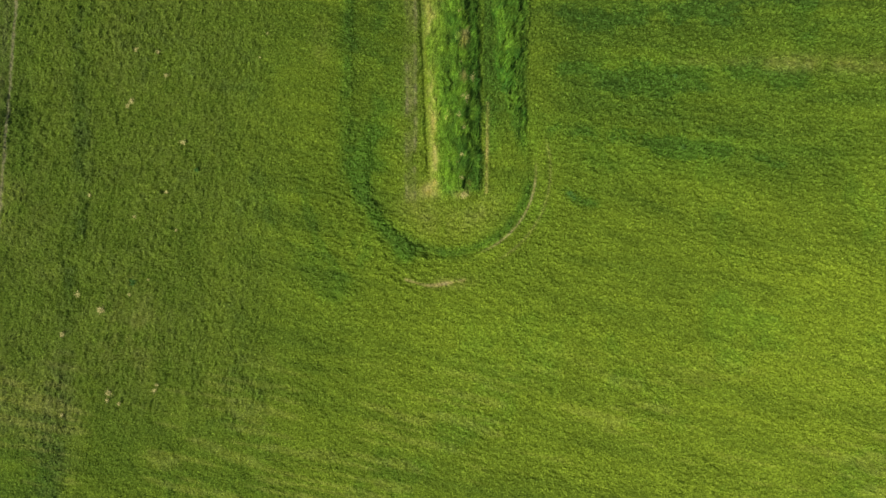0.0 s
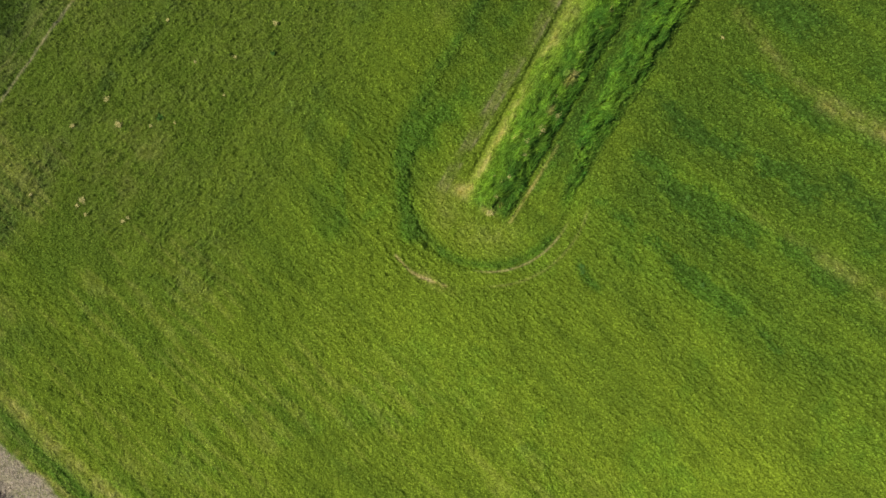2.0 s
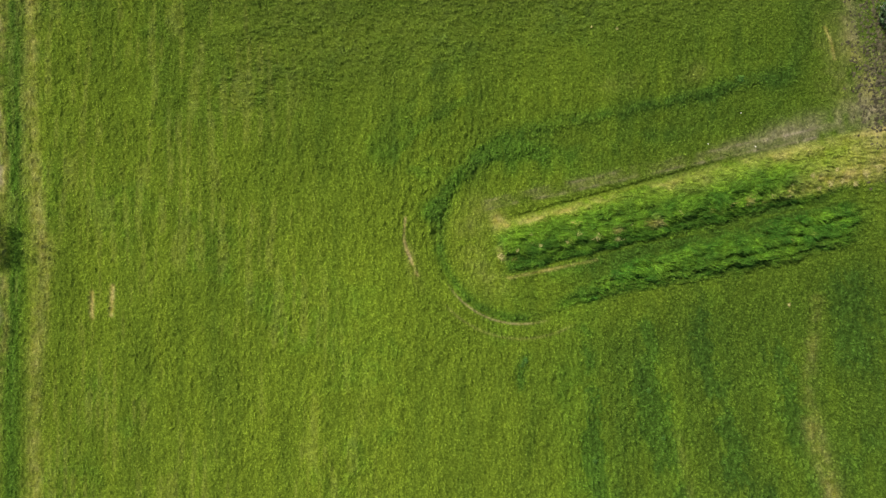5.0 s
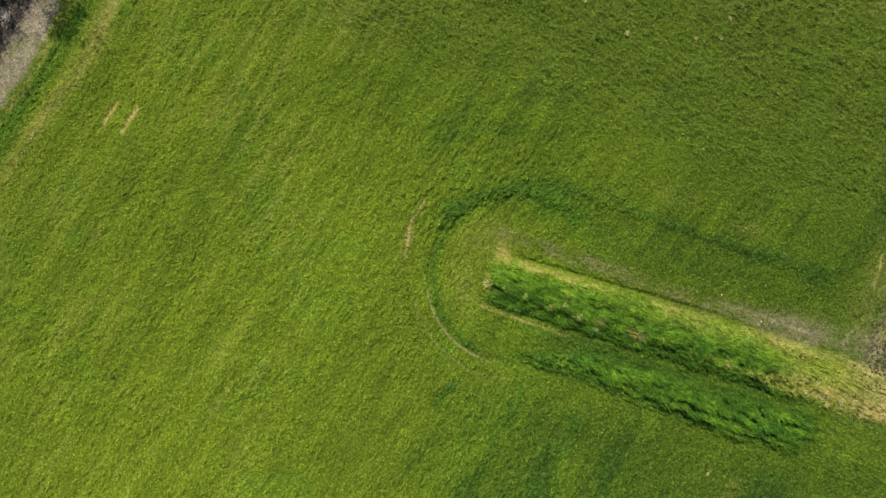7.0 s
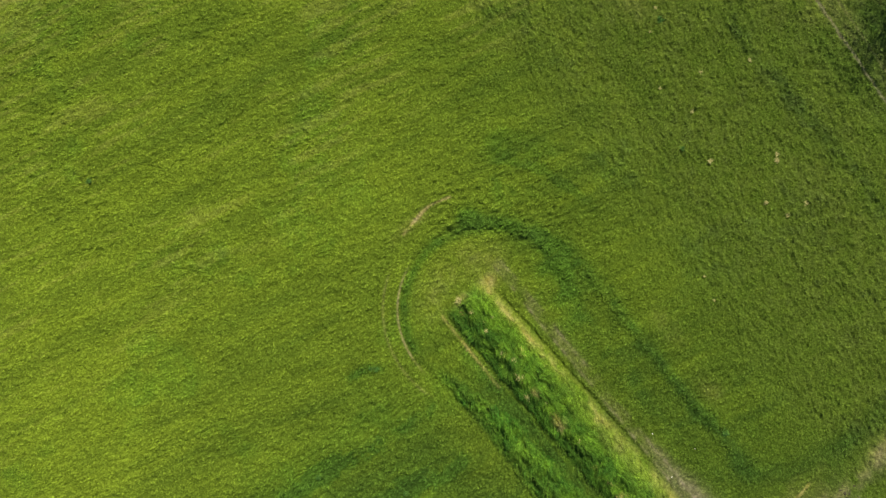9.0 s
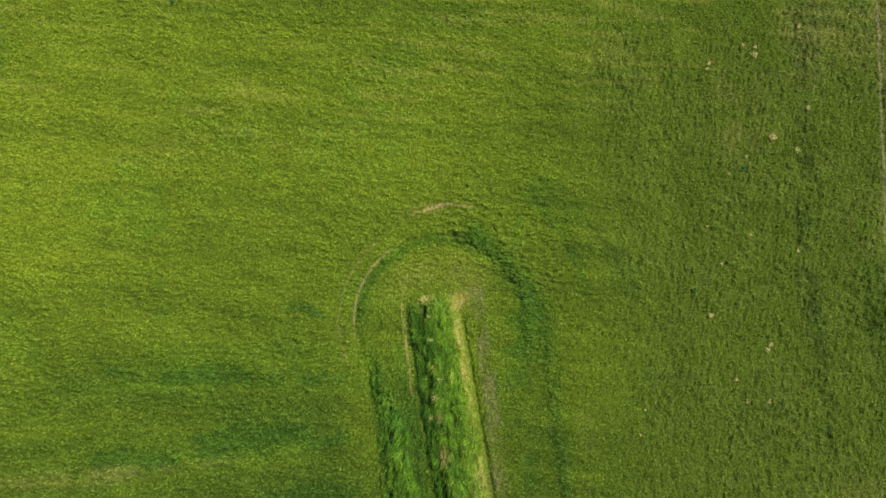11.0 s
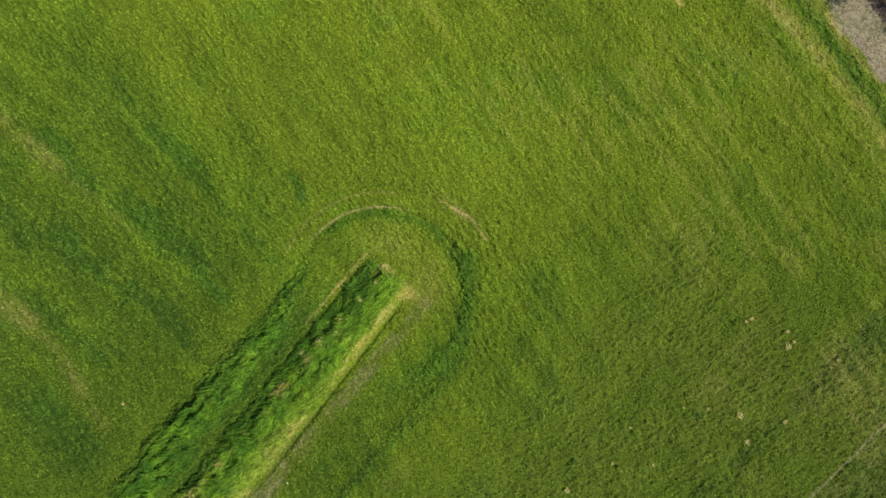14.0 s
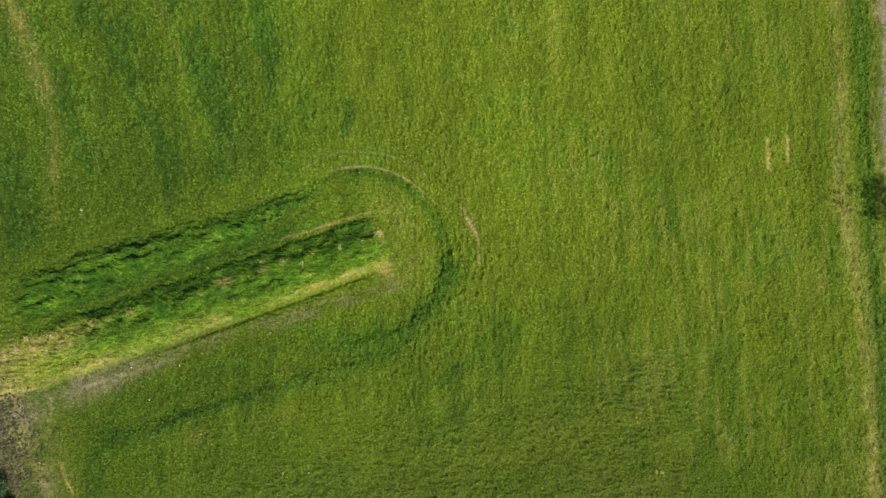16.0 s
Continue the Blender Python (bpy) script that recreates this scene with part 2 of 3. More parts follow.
    # bank paler near its west crest; shade of the east slope painted into tone
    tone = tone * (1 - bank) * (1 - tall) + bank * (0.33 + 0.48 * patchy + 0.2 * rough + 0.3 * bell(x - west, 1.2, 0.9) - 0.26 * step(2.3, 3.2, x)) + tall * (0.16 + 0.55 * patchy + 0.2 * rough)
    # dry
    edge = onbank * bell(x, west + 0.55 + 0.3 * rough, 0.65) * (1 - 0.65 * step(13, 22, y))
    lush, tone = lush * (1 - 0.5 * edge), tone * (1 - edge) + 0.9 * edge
    dry = 0.64 * onbank * bell(x, west + 0.40 + 0.3 * rough, 0.40) * (0.65 + 1.3 * rough) * (1 - 0.55 * step(14, 26, y)) * (1 - 0.5 * step(33, 38, y))
    dry = dry + 0.85 * blob(x, y, -1.1, 6.0, 0.9, 0.7) + 0.8 * blob(x, y, 2.45, 5.6, 0.8, 0.4) * (0.7 + rough)
    far_bank = step(32, 40, y + 1.5 * n2) * onbank * step(-2.6, -1.8, x) * (1 - step(2.6, 3.6, x + 0.6 * n2))
    dry = dry + far_bank * (0.20 + 0.25 * rough + 0.42 * bell(x, 2.0 + 0.5 * n2, 0.9) * (1 + rough) + 0.25 * step(42, 47, y))
    tone = tone * (1 - far_bank) + far_bank * (0.72 + 0.4 * rough)
    lush = lush * (1 - 0.75 * far_bank)
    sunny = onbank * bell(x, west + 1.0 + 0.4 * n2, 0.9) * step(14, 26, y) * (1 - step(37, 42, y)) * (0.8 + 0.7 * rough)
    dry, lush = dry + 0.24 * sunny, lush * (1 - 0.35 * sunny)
    dry = dry + 0.6 * onbank * step(0.45, 0.8, n3 + 0.4 * n2) * bell(x, 2.25 + 0.25 * n2, 0.4)
    dry = dry + 0.16 * bell(r, 5.4, 1.6) * step(-160, -130, a) * (1 - step(-50, -10, a)) * (0.8 + rough)
    dry = dry + 0.75 * bell(away(x, y, ((4.85, 5.8), (4.95, 15))), 0, 0.16) * (0.7 + rough) * (1 - 0.6 * step(9, 14, y))
    dry = dry + 0.50 * bell(away(x, y, ((-40, -34.4), (-23.5, -38.2), (-13.4, -40), (-6.6, -40.6), (2, -43.4), (20, -47.8))), 0, 0.8) * (0.7 + 0.6 * rough)
    dry = dry + (0.16 * bell(away(x, y, ((24, 19.4), (33, 19.4))), 0, 0.5) + 0.24 * bell(away(x, y, ((34, 19.4), (48, 19.1))), 0, 0.9) + 0.22 * bell(away(x, y, ((14, 36.3), (21, 34), (26.2, 33.2))), 0, 0.7) + 0.34 * bell(away(x, y, ((26.2, 33.2), (31, 33.6), (38, 34))), 0, 1.0)) * (0.7 + 0.9 * rough)
    dry = dry + 0.10 * step(-28, -40, x) * step(-0.3, 0.7, n1 + 0.4 * n2) + 0.05 * inwest * (1 + rough)
    dry = dry + 0.30 * bell(r, 11.6, 0.5) * step(-104, -96, a) * (1 - step(-82, -70, a)) * (0.8 + rough)
    dry = dry + 0.6 * bell(away(x, y, ((-10.0, 43.45), (-11.5, 43.5), (-13.4, 43.2))), 0, 0.14)
    dry = dry + 0.35 * bell(away(x, y, ((-5, 46.5), (-12, 45.6), (-17.5, 46), (-24.3, 44.6), (-34, 42.5))), 0, 0.9) * (0.7 + 0.8 * rough)
    dry = dry + 0.45 * bell(side(x, y, TRACK_EDGE), -0.3, 0.45) * (0.7 + rough)
    mark = scar(x, y) + 0.55 * bell(r, 9.0, 0.09) * step(-75, -50, a) * (1 - step(-5, 10, a))
    dry = dry + 1.4 * mark * (0.85 + 0.5 * rough) + 0.22 * bell(r, 10.5, 0.13) * step(-66, -50, a) * (1 - step(10, 22, a))
    dry = dry + 0.14 * step(0.2, 0.8, grain((x - slope * y) * 0.10, y + slope * x, 0.42, 24) + 0.5 * n1) * step(-8, -16, y)
    fence_line = boundary(x, y)
    stripes = bell(fence_line, -0.9, 0.4) + bell(fence_line, -2.3, 0.45) + 0.7 * bell(fence_line, -3.6, 0.3)
    dry = dry + 0.02 * stripes * (0.8 + rough) + 0.22 * (bell(fence_line, 0, 0.12) + 0.6 * bell(fence_line, -1.75, 0.11)) * (0.9 + 0.6 * rough) + 0.03 * step(0.0, -0.5, fence_line) * (1 - step(-1.6, -3.6, fence_line)) * (0.8 + rough)
    lush = lush + 0.30 * step(0, -0.6, fence_line) + 0.4 * step(-2.0, -3.6, fence_line)
    for line in (((-2.9, -36.4), (-0.4, -36.95)), ((-3.1, -34.2), (-0.2, -34.95))):
        dry = dry + 1.1 * bell(away(x, y, line), 0, 0.23) * (0.85 + 0.4 * rough)
    # bare
    bare = 0.95 * step(-0.2, 0.7, side(x, y, TRACK_EDGE) + 0.7 * rough)
    bare = bare * (0.85 + 0.25 * rough)
    bare = bare + 0.05 * stripes * (0.8 + rough) + 0.50 * bell(fence_line, 0, 0.14) + 0.12 * bell(fence_line, -1.75, 0.12)
    grey = step(4.0, 6.0, y) * (1 - step(47, 52, y)) * bell(x, -3.0 - 0.03 * np.clip(y - 24, 0, 20) - 0.4 * step(38, 47, y), 0.6 + 0.7 * step(28, 38, y))
    bare = bare + (0.09 * (0.6 + 1.1 * rough) + 0.32 * step(26, 36, y) * (0.85 + 0.6 * rough)) * grey
    lines = bell(x, -2.5 + 0.1 * n2, 0.15) + 0.6 * bell(x, -3.45 + 0.1 * n2, 0.13)
    dry = dry + 0.20 * lines * step(4.5, 6.5, y) * (1 - step(36, 42, y)) * (0.6 + rough)
    bare = bare + 0.40 * lines * step(4.5, 6.5, y) * (1 - step(40, 46, y)) * (0.5 + 1.2 * rough)
    dry = dry + 0.20 * grey * (0.7 + 0.9 * rough)
    tone = tone * (1 - 0.8 * grey)
    bare = bare + 0.30 * bell(away(x, y, ((-12, 46), (-17.5, 46.4), (-24.3, 45), (-34, 43))), 0, 1.0) * (0.7 + 0.8 * rough)
    bare = bare + 0.26 * blob(x, y, -6.5, 48.0, 7.0, 2.6, -12) * (0.8 + 0.8 * rough) + 0.05 * blob(x, y, -9.5, 44.6, 5.5, 1.8) * (0.7 + rough)
    tone = tone * (1 - 0.9 * blob(x, y, -6, 49, 8, 3.5))
    lush = lush + 0.5 * (blob(x, y, -6.9, 45.4, 1.0, 0.9) + blob(x, y, 3.8, 48.2, 1.6, 1.2) + blob(x, y, -9.1, 36.3, 1.2, 1.0)) + 0.4 * bell(away(x, y, ((-20.5, 42), (-17.5, 43.1), (-15.2, 44.9))), 0, 1.3)
    dry = dry + 0.16 * blob(x, y, -9.5, 43.6, 5.5, 2.2) * (0.8 + rough)
    dry = dry + 0.34 * blob(x, y, -5.0, 48.4, 5.5, 2.6, -4) * (0.7 + 0.8 * rough) + 0.16 * (blob(x, y, -11.7, 29.1, 0.9, 1.6) + blob(x, y, -12.4, 21.3, 0.9, 1.8) + blob(x, y, -32, -8.5, 3, 4)) * (0.7 + 0.8 * rough)
    bare = bare + 0.35 * scar(x, y) * (0.75 + 0.6 * rough)
    bare = bare + 0.40 * bell(r, 9.0, 0.10) * step(-75, -50, a) * (1 - step(-5, 10, a)) * (0.8 + 0.8 * rough) + 0.09 * bell(r, 10.5, 0.13) * step(-66, -50, a) * (1 - step(10, 22, a)) * (0.8 + 0.8 * rough)
    return np.clip(np.stack([dry, lush, tone, bare], -1), 0, 1)


# ---- materials ----
def setup(name, rough=0.85, gloss=0.15):
    m = bpy.data.materials.new(name)
    m.use_nodes = True
    b = m.node_tree.nodes["Principled BSDF"]
    b.inputs["Roughness"].default_value = rough
    b.inputs["Specular IOR Level"].default_value = gloss
    return m, m.node_tree, b


def noise_node(nt, size, detail=3, squash=None, warp=0.0):
    co = nt.nodes.new("ShaderNodeNewGeometry")
    n = nt.nodes.new("ShaderNodeTexNoise")
    n.inputs["Scale"].default_value = 1 / size
    n.inputs["Detail"].default_value = detail
    n.inputs["Distortion"].default_value = warp
    out = co.outputs["Position"]
    if squash:
        mp = nt.nodes.new("ShaderNodeMapping")
        mp.inputs["Scale"].default_value = squash
        nt.links.new(out, mp.inputs[0])
        out = mp.outputs[0]
    nt.links.new(out, n.inputs["Vector"])
    return n.outputs["Fac"]


def blend(nt, fac, a, b):
    mx = nt.nodes.new("ShaderNodeMix")
    mx.data_type = "RGBA"
    for sock, v in ((mx.inputs[0], fac), (mx.inputs[6], a), (mx.inputs[7], b)):
        if isinstance(v, (int, float)):
            sock.default_value = v
        elif isinstance(v, tuple):
            sock.default_value = (*v, 1)
        else:
            nt.links.new(v, sock)
    return mx.outputs[2]


def scaled(nt, v, lo, hi, a=0.3, b=0.7):
    mr = nt.nodes.new("ShaderNodeMapRange")
    for k, val in zip((1, 2, 3, 4), (a, b, lo, hi)):
        mr.inputs[k].default_value = val
    nt.links.new(v, mr.inputs[0])
    return mr.outputs[0]


def times(nt, colour, fac):
    vm = nt.nodes.new("ShaderNodeVectorMath")
    vm.operation = "SCALE"
    nt.links.new(colour, vm.inputs[0])
    nt.links.new(fac, vm.inputs[3])
    return vm.outputs[0]


def meadow(name, blades, spread=0.30, rank=((0.033, 0.068, 0.0092), (0.108, 0.214, 0.0145))):
    """Grass, straw and soil, mixed by what grows at each place."""
    m, nt, b = setup(name, 0.85 if blades else 0.95, 0.03)
    at = nt.nodes.new("ShaderNodeAttribute")
    at.attribute_name = "cover"
    sp = nt.nodes.new("ShaderNodeSeparateColor")
    nt.links.new(at.outputs["Color"], sp.inputs[0])
    dry, lush, tone, bare = sp.outputs[0], sp.outputs[1], sp.outputs[2], at.outputs["Alpha"]
    c = blend(nt, tone, (0.057, 0.097, 0.0094), (0.135, 0.190, 0.0136))
    # short, curling strands: bleached tips, and shade of the hollows painted in
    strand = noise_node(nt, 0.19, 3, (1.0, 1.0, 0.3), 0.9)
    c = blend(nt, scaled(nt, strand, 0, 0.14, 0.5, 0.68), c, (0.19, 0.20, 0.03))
    c = blend(nt, lush, c, blend(nt, tone, *rank))
    straw = blend(nt, scaled(nt, noise_node(nt, 0.8), 0, 1), (0.180, 0.150, 0.028), (0.315, 0.270, 0.094))
    c = blend(nt, dry, c, straw)
    soil = blend(nt, scaled(nt, noise_node(nt, 0.5), 0, 1), (0.125, 0.102, 0.074), (0.250, 0.208, 0.154))
    c = blend(nt, bare, c, soil)
    c = times(nt, c, scaled(nt, noise_node(nt, 3.1, 4), 0.92, 1.08))
    # the strand noise paints light crests and shaded hollows into the colour
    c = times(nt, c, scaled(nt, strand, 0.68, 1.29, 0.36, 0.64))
    if blades:
        g = nt.nodes.new("ShaderNodeNewGeometry")
        c = times(nt, c, scaled(nt, g.outputs["Random Per Island"], 1 - spread, 1 + spread, 0, 1))
    else:
        # thatch and soil show between the tufts; shade there is painted in as darkening
        thatch_shade = nt.nodes.new("ShaderNodeMath")
        thatch_shade.operation = "MULTIPLY_ADD"
        most = nt.nodes.new("ShaderNodeMath")
        most.operation = "MAXIMUM"
        nt.links.new(bare, most.inputs[0])
        nt.links.new(dry, most.inputs[1])
        nt.links.new(most.outputs[0], thatch_shade.inputs[0])
        thatch_shade.inputs[1].default_value, thatch_shade.inputs[2].default_value = 0.25, 0.75
        c = times(nt, c, thatch_shade.outputs[0])
        bump = nt.nodes.new("ShaderNodeBump")
        bump.inputs["Strength"].default_value, bump.inputs["Distance"].default_value = 1.0, 0.30
        nt.links.new(strand, bump.inputs["Height"])
        nt.links.new(bump.outputs[0], b.inputs["Normal"])
    nt.links.new(c, b.inputs["Base Color"])
    return m


def plain(name, lo, hi, size, rough=0.9, island=False):
    m, nt, b = setup(name, rough, 0.1)
    c = blend(nt, scaled(nt, noise_node(nt, size), 0, 1), lo, hi)
    if island:
        g = nt.nodes.new("ShaderNodeNewGeometry")
        c = times(nt, c, scaled(nt, g.outputs["Random Per Island"], 0.65, 1.35, 0, 1))
    nt.links.new(c, b.inputs["Base Color"])
    return m


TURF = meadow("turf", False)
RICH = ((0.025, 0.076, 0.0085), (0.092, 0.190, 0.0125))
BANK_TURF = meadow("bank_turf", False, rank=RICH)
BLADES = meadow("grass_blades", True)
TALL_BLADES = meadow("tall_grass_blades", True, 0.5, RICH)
STRAW = plain("straw", (0.23, 0.205, 0.070), (0.38, 0.340, 0.130), 0.3, island=True)
BARK = plain("bark", (0.10, 0.085, 0.07), (0.26, 0.225, 0.19), 0.5)
TWIG = plain("twig", (0.27, 0.23, 0.195), (0.48, 0.42, 0.37), 0.6, island=True)
BUD = plain("buds", (0.075, 0.065, 0.025), (0.15, 0.125, 0.06), 0.6, island=True)
WEED = plain("weed_leaf", (0.028, 0.070, 0.012), (0.060, 0.125, 0.018), 0.3, island=True)
IVY = plain("evergreen_leaf", (0.024, 0.048, 0.018), (0.056, 0.095, 0.034), 0.3, 0.6, island=True)
STONE = plain("stone", (0.128, 0.105, 0.078), (0.235, 0.196, 0.148), 0.4, island=True)
SHADE_LITTER = plain("litter", (0.030, 0.024, 0.020), (0.085, 0.068, 0.055), 0.35, island=True)
MULCH = plain("dead_leaves", (0.028, 0.026, 0.014), (0.070, 0.062, 0.034), 0.35, island=True)
CHALK = plain("pale_stone", (0.55, 0.53, 0.45), (0.72, 0.70, 0.62), 0.1)


# ---- building helpers ----
def mesh_from(name, verts, faces, material, covers=None, smooth=False):
    """verts (n, 3); faces (m, 3 or 4)."""
    me = bpy.data.meshes.new(name)
    k = faces.shape[1]
    me.vertices.add(len(verts))
    me.vertices.foreach_set("co", np.ascontiguousarray(verts, np.float32).ravel())
    me.loops.add(faces.size)
    me.loops.foreach_set("vertex_index", np.ascontiguousarray(faces, np.int32).ravel())
    me.polygons.add(len(faces))
    me.polygons.foreach_set("loop_start", np.arange(0, faces.size, k, dtype=np.int32))
    me.polygons.foreach_set("loop_total", np.full(len(faces), k, np.int32))
    me.polygons.foreach_set("use_smooth", np.full(len(faces), smooth))
    if covers is not None:
        me.attributes.new("cover", "FLOAT_COLOR", "POINT").data.foreach_set("color", np.ascontiguousarray(covers, np.float32).ravel())
    me.update(calc_edges=True)
    me.materials.append(material)
    return me


def part(name, me, parent, label=""):
    ob = new(name, me)
    ob.parent = parent
    return tagged(ob, label)


# ---- ground: one sheet out to the horizon ----
far_steps = 62 + np.cumsum(0.4 * 1.22 ** np.arange(38))

def spaced(a, b):
    """Finest steps between a and b, fine ones over the field, growing ones to the horizon."""
    return np.concatenate([-far_steps[::-1], np.arange(-62, -54, 0.4), np.arange(-54, a, 0.165), np.arange(a, b, 0.12), np.arange(b, 54, 0.165), np.arange(54, 62, 0.4), far_steps])


axis_x, axis_y = spaced(-4, 12), spaced(-4, 12)
GX, GY = np.meshgrid(axis_x, axis_y, indexing="ij")
gx, gy = GX.ravel(), GY.ravel()
idx = np.arange(gx.size).reshape(GX.shape)
quads = np.stack([idx[:-1, :-1], idx[1:, :-1], idx[1:, 1:], idx[:-1, 1:]], -1).reshape(-1, 4)
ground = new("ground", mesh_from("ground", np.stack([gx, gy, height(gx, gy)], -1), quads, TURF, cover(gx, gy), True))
tagged(ground, "green grass field with mown streaks and a dirt track", "ground", kind="structure")


# ---- grass ----
def tufts(name, x, y, blades, length, width, lean, seed, spread, loose, lay=None, straw=0.0, material=None):
    """Tapering blades in tufts at the places given; they lie along the rows, or the way lay."""
    rs = np.random.RandomState(seed)
    k = len(x)
    z = height(x, y) + np.maximum(cushion(x, y), 0)
    cov = cover(x, y)
    size = rs.uniform(0.65, 1.35, k) * (1 + 0.35 * cov[:, 1]) * (1 - 0.5 * cov[:, 3]) * (1 - 0.3 * cov[:, 0])
    cov[:, 2] = np.clip(cov[:, 2] + rs.normal(0, 0.05, k) * (1 - 0.6 * np.clip(cov[:, 1], 0, 1)), 0, 1)
    cov[:, 0] = np.clip(cov[:, 0] + 0.75 * (rs.rand(k) < straw), 0, 1)
    # each tuft leans its own way, near that of its neighbours
    way = -0.2 + 1.35 * row_side(x, y) if lay is None else lay
    stray = 1.0 if lay is None else 0.35
    way = way + stray * (0.6 * grain(x, y, 3.5, seed + 1) + 1.3 * grain(x, y, 0.35, seed + 2))
    X, Y, Z, S, A = (np.repeat(v, blades) for v in (x, y, z, size, way))
    C = np.repeat(cov, blades, 0)
    m = len(X)
    turn = A + rs.normal(0, loose, m)
    tilt = np.radians(rs.uniform(lean[0], lean[1], m))
    L = length * S * rs.uniform(0.7, 1.3, m)
    wd = width * S * rs.uniform(0.7, 1.3, m)
    dx, dy = np.cos(turn), np.sin(turn)
    oa, ob = rs.normal(0, spread, m) * S, rs.normal(0, spread * 0.65, m) * S
    ox, oy = oa * np.cos(A) - ob * np.sin(A), oa * np.sin(A) + ob * np.cos(A)
    bx, by = X + ox, Y + oy
    tx, tz = np.sin(tilt) * L, np.cos(tilt) * L
    px = np.stack([bx - dy * wd, bx + dy * wd, bx + dx * tx], -1)
    py = np.stack([by + dx * wd, by - dx * wd, by + dy * tx], -1)
    # the blades follow the clumps that they grow on
    under = relief(px, py) - relief(X, Y)[:, None]
    pz = Z[:, None] + under + np.stack([np.zeros(m), np.zeros(m), tz], -1) + 0.012
    v = np.stack([px, py, pz], -1)
    return mesh_from(name, v.reshape(-1, 3), np.arange(m * 3).reshape(-1, 3), material or BLADES, np.repeat(C, 3, 0))


def scatter(x0, x1, y0, y1, gap, seed):
    rs = np.random.RandomState(seed)
    X, Y = np.meshgrid(np.arange(x0, x1, gap), np.arange(y0, y1, gap))
    return X.ravel() + rs.uniform(-0.5, 0.5, X.size) * gap, Y.ravel() + rs.uniform(-0.5, 0.5, X.size) * gap, rs


x, y, rs = scatter(-54, 54, -54, 54, 0.155, 21)
thick = (relief(x, y) > rs.uniform(-0.09, 0.06, len(x))) & (np.hypot(x, y) < 54)
x, y = x[thick], y[thick]
c = cover(x, y)
keep = (rs.rand(len(x)) > 2.2 * (c[:, 3] - 0.10)) & (side(x, y, THICKET_EDGE) < 0)
furrow = (np.abs(x - bank_edges(y)[0] + 0.28) < 0.17) & (y > 7.5) & (y < 31)
keep = keep & (np.minimum(away(x, y, ((-3.1, -36.4), (-0.3, -36.95))), away(x, y, ((-3.2, -34.15), (-0.1, -34.97)))) > 0.20)
r, a = polar(x, y)
keep = keep & ~((scar(x, y) > 0.45) | (np.abs(r - 9.0) < 0.07) & (a > -65) & (a < -2))
keep = keep & ((np.abs(boundary(x, y)) > 0.13) | (rs.rand(len(x)) < 0.3))
keep = keep & (~furrow | (rs.rand(len(x)) < 0.15))
meadow_grass = new("field_grass", tufts("field_grass", x[keep], y[keep], 2, 0.20, 0.032, (40, 80), 22, 0.05, 0.7))
tagged(meadow_grass, "short green field grass, olive to yellow-green, in low tufts", "grass", kind="stuff")

# tussocky turf of the bank and the verge
CX, CY = np.meshgrid(np.arange(-11.6, 10.2, 0.07), np.arange(-2.5, 60, 0.07), indexing="ij")
cx, cy = CX.ravel(), CY.ravel()
lift = cushion(cx, cy)
idx = np.arange(cx.size).reshape(CX.shape)
quads = np.stack([idx[:-1, :-1], idx[1:, :-1], idx[1:, 1:], idx[:-1, 1:]], -1).reshape(-1, 4)
quads = quads[(lift[quads] > -0.19).any(1)]
by_bank = (cx[quads[:, 0]] > -2.4) & (cy[quads[:, 0]] > 4.5)


def turf_sheet(name, faces, label, material=BANK_TURF):
    used, faces = np.unique(faces, return_inverse=True)
    px, py = cx[used], cy[used]
    ob = new(name, mesh_from(name, np.stack([px, py, height(px, py) + lift[used]], -1), faces.reshape(-1, 4), material, cover(px, py), True))
    return tagged(ob, label, "grass", kind="stuff")


by_verge = by_bank & (cx[quads[:, 0]] > 4.55)
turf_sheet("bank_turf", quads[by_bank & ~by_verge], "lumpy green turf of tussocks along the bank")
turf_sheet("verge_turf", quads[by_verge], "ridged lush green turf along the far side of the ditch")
turf_sheet("rank_turf", quads[~by_bank], "rank dark green turf along the curve of the tractor turn", TURF)

x, y, rs = scatter(-2.6, 10.0, 5.0, 58, 0.14, 31)
c = cover(x, y)
west, east = bank_edges(y)
tall = verge(x, y)
keep = (x > west + 0.12) & ((x < east + 0.2) & (y > 5.4) | (rs.rand(len(x)) < tall ** 1.5)) & (rs.rand(len(x)) < 0.35 + 0.65 * c[:, 1]) & (rs.rand(len(x)) > 0.45 * c[:, 0])
keep = keep & (cushion(x, y) > rs.uniform(0.05, 0.40, len(x)))
x, y = x[keep], y[keep]
# combed aslant along the bank and the verge
lay = np.where(x > 4.6, 1.25, 1.4) + 0.7 * grain(x, y, 1.6, 61)
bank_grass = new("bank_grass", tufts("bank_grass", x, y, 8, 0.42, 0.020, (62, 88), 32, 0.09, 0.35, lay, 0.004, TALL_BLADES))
tagged(bank_grass, "tall lush grass with straw patches on the bank", "grass", kind="stuff")


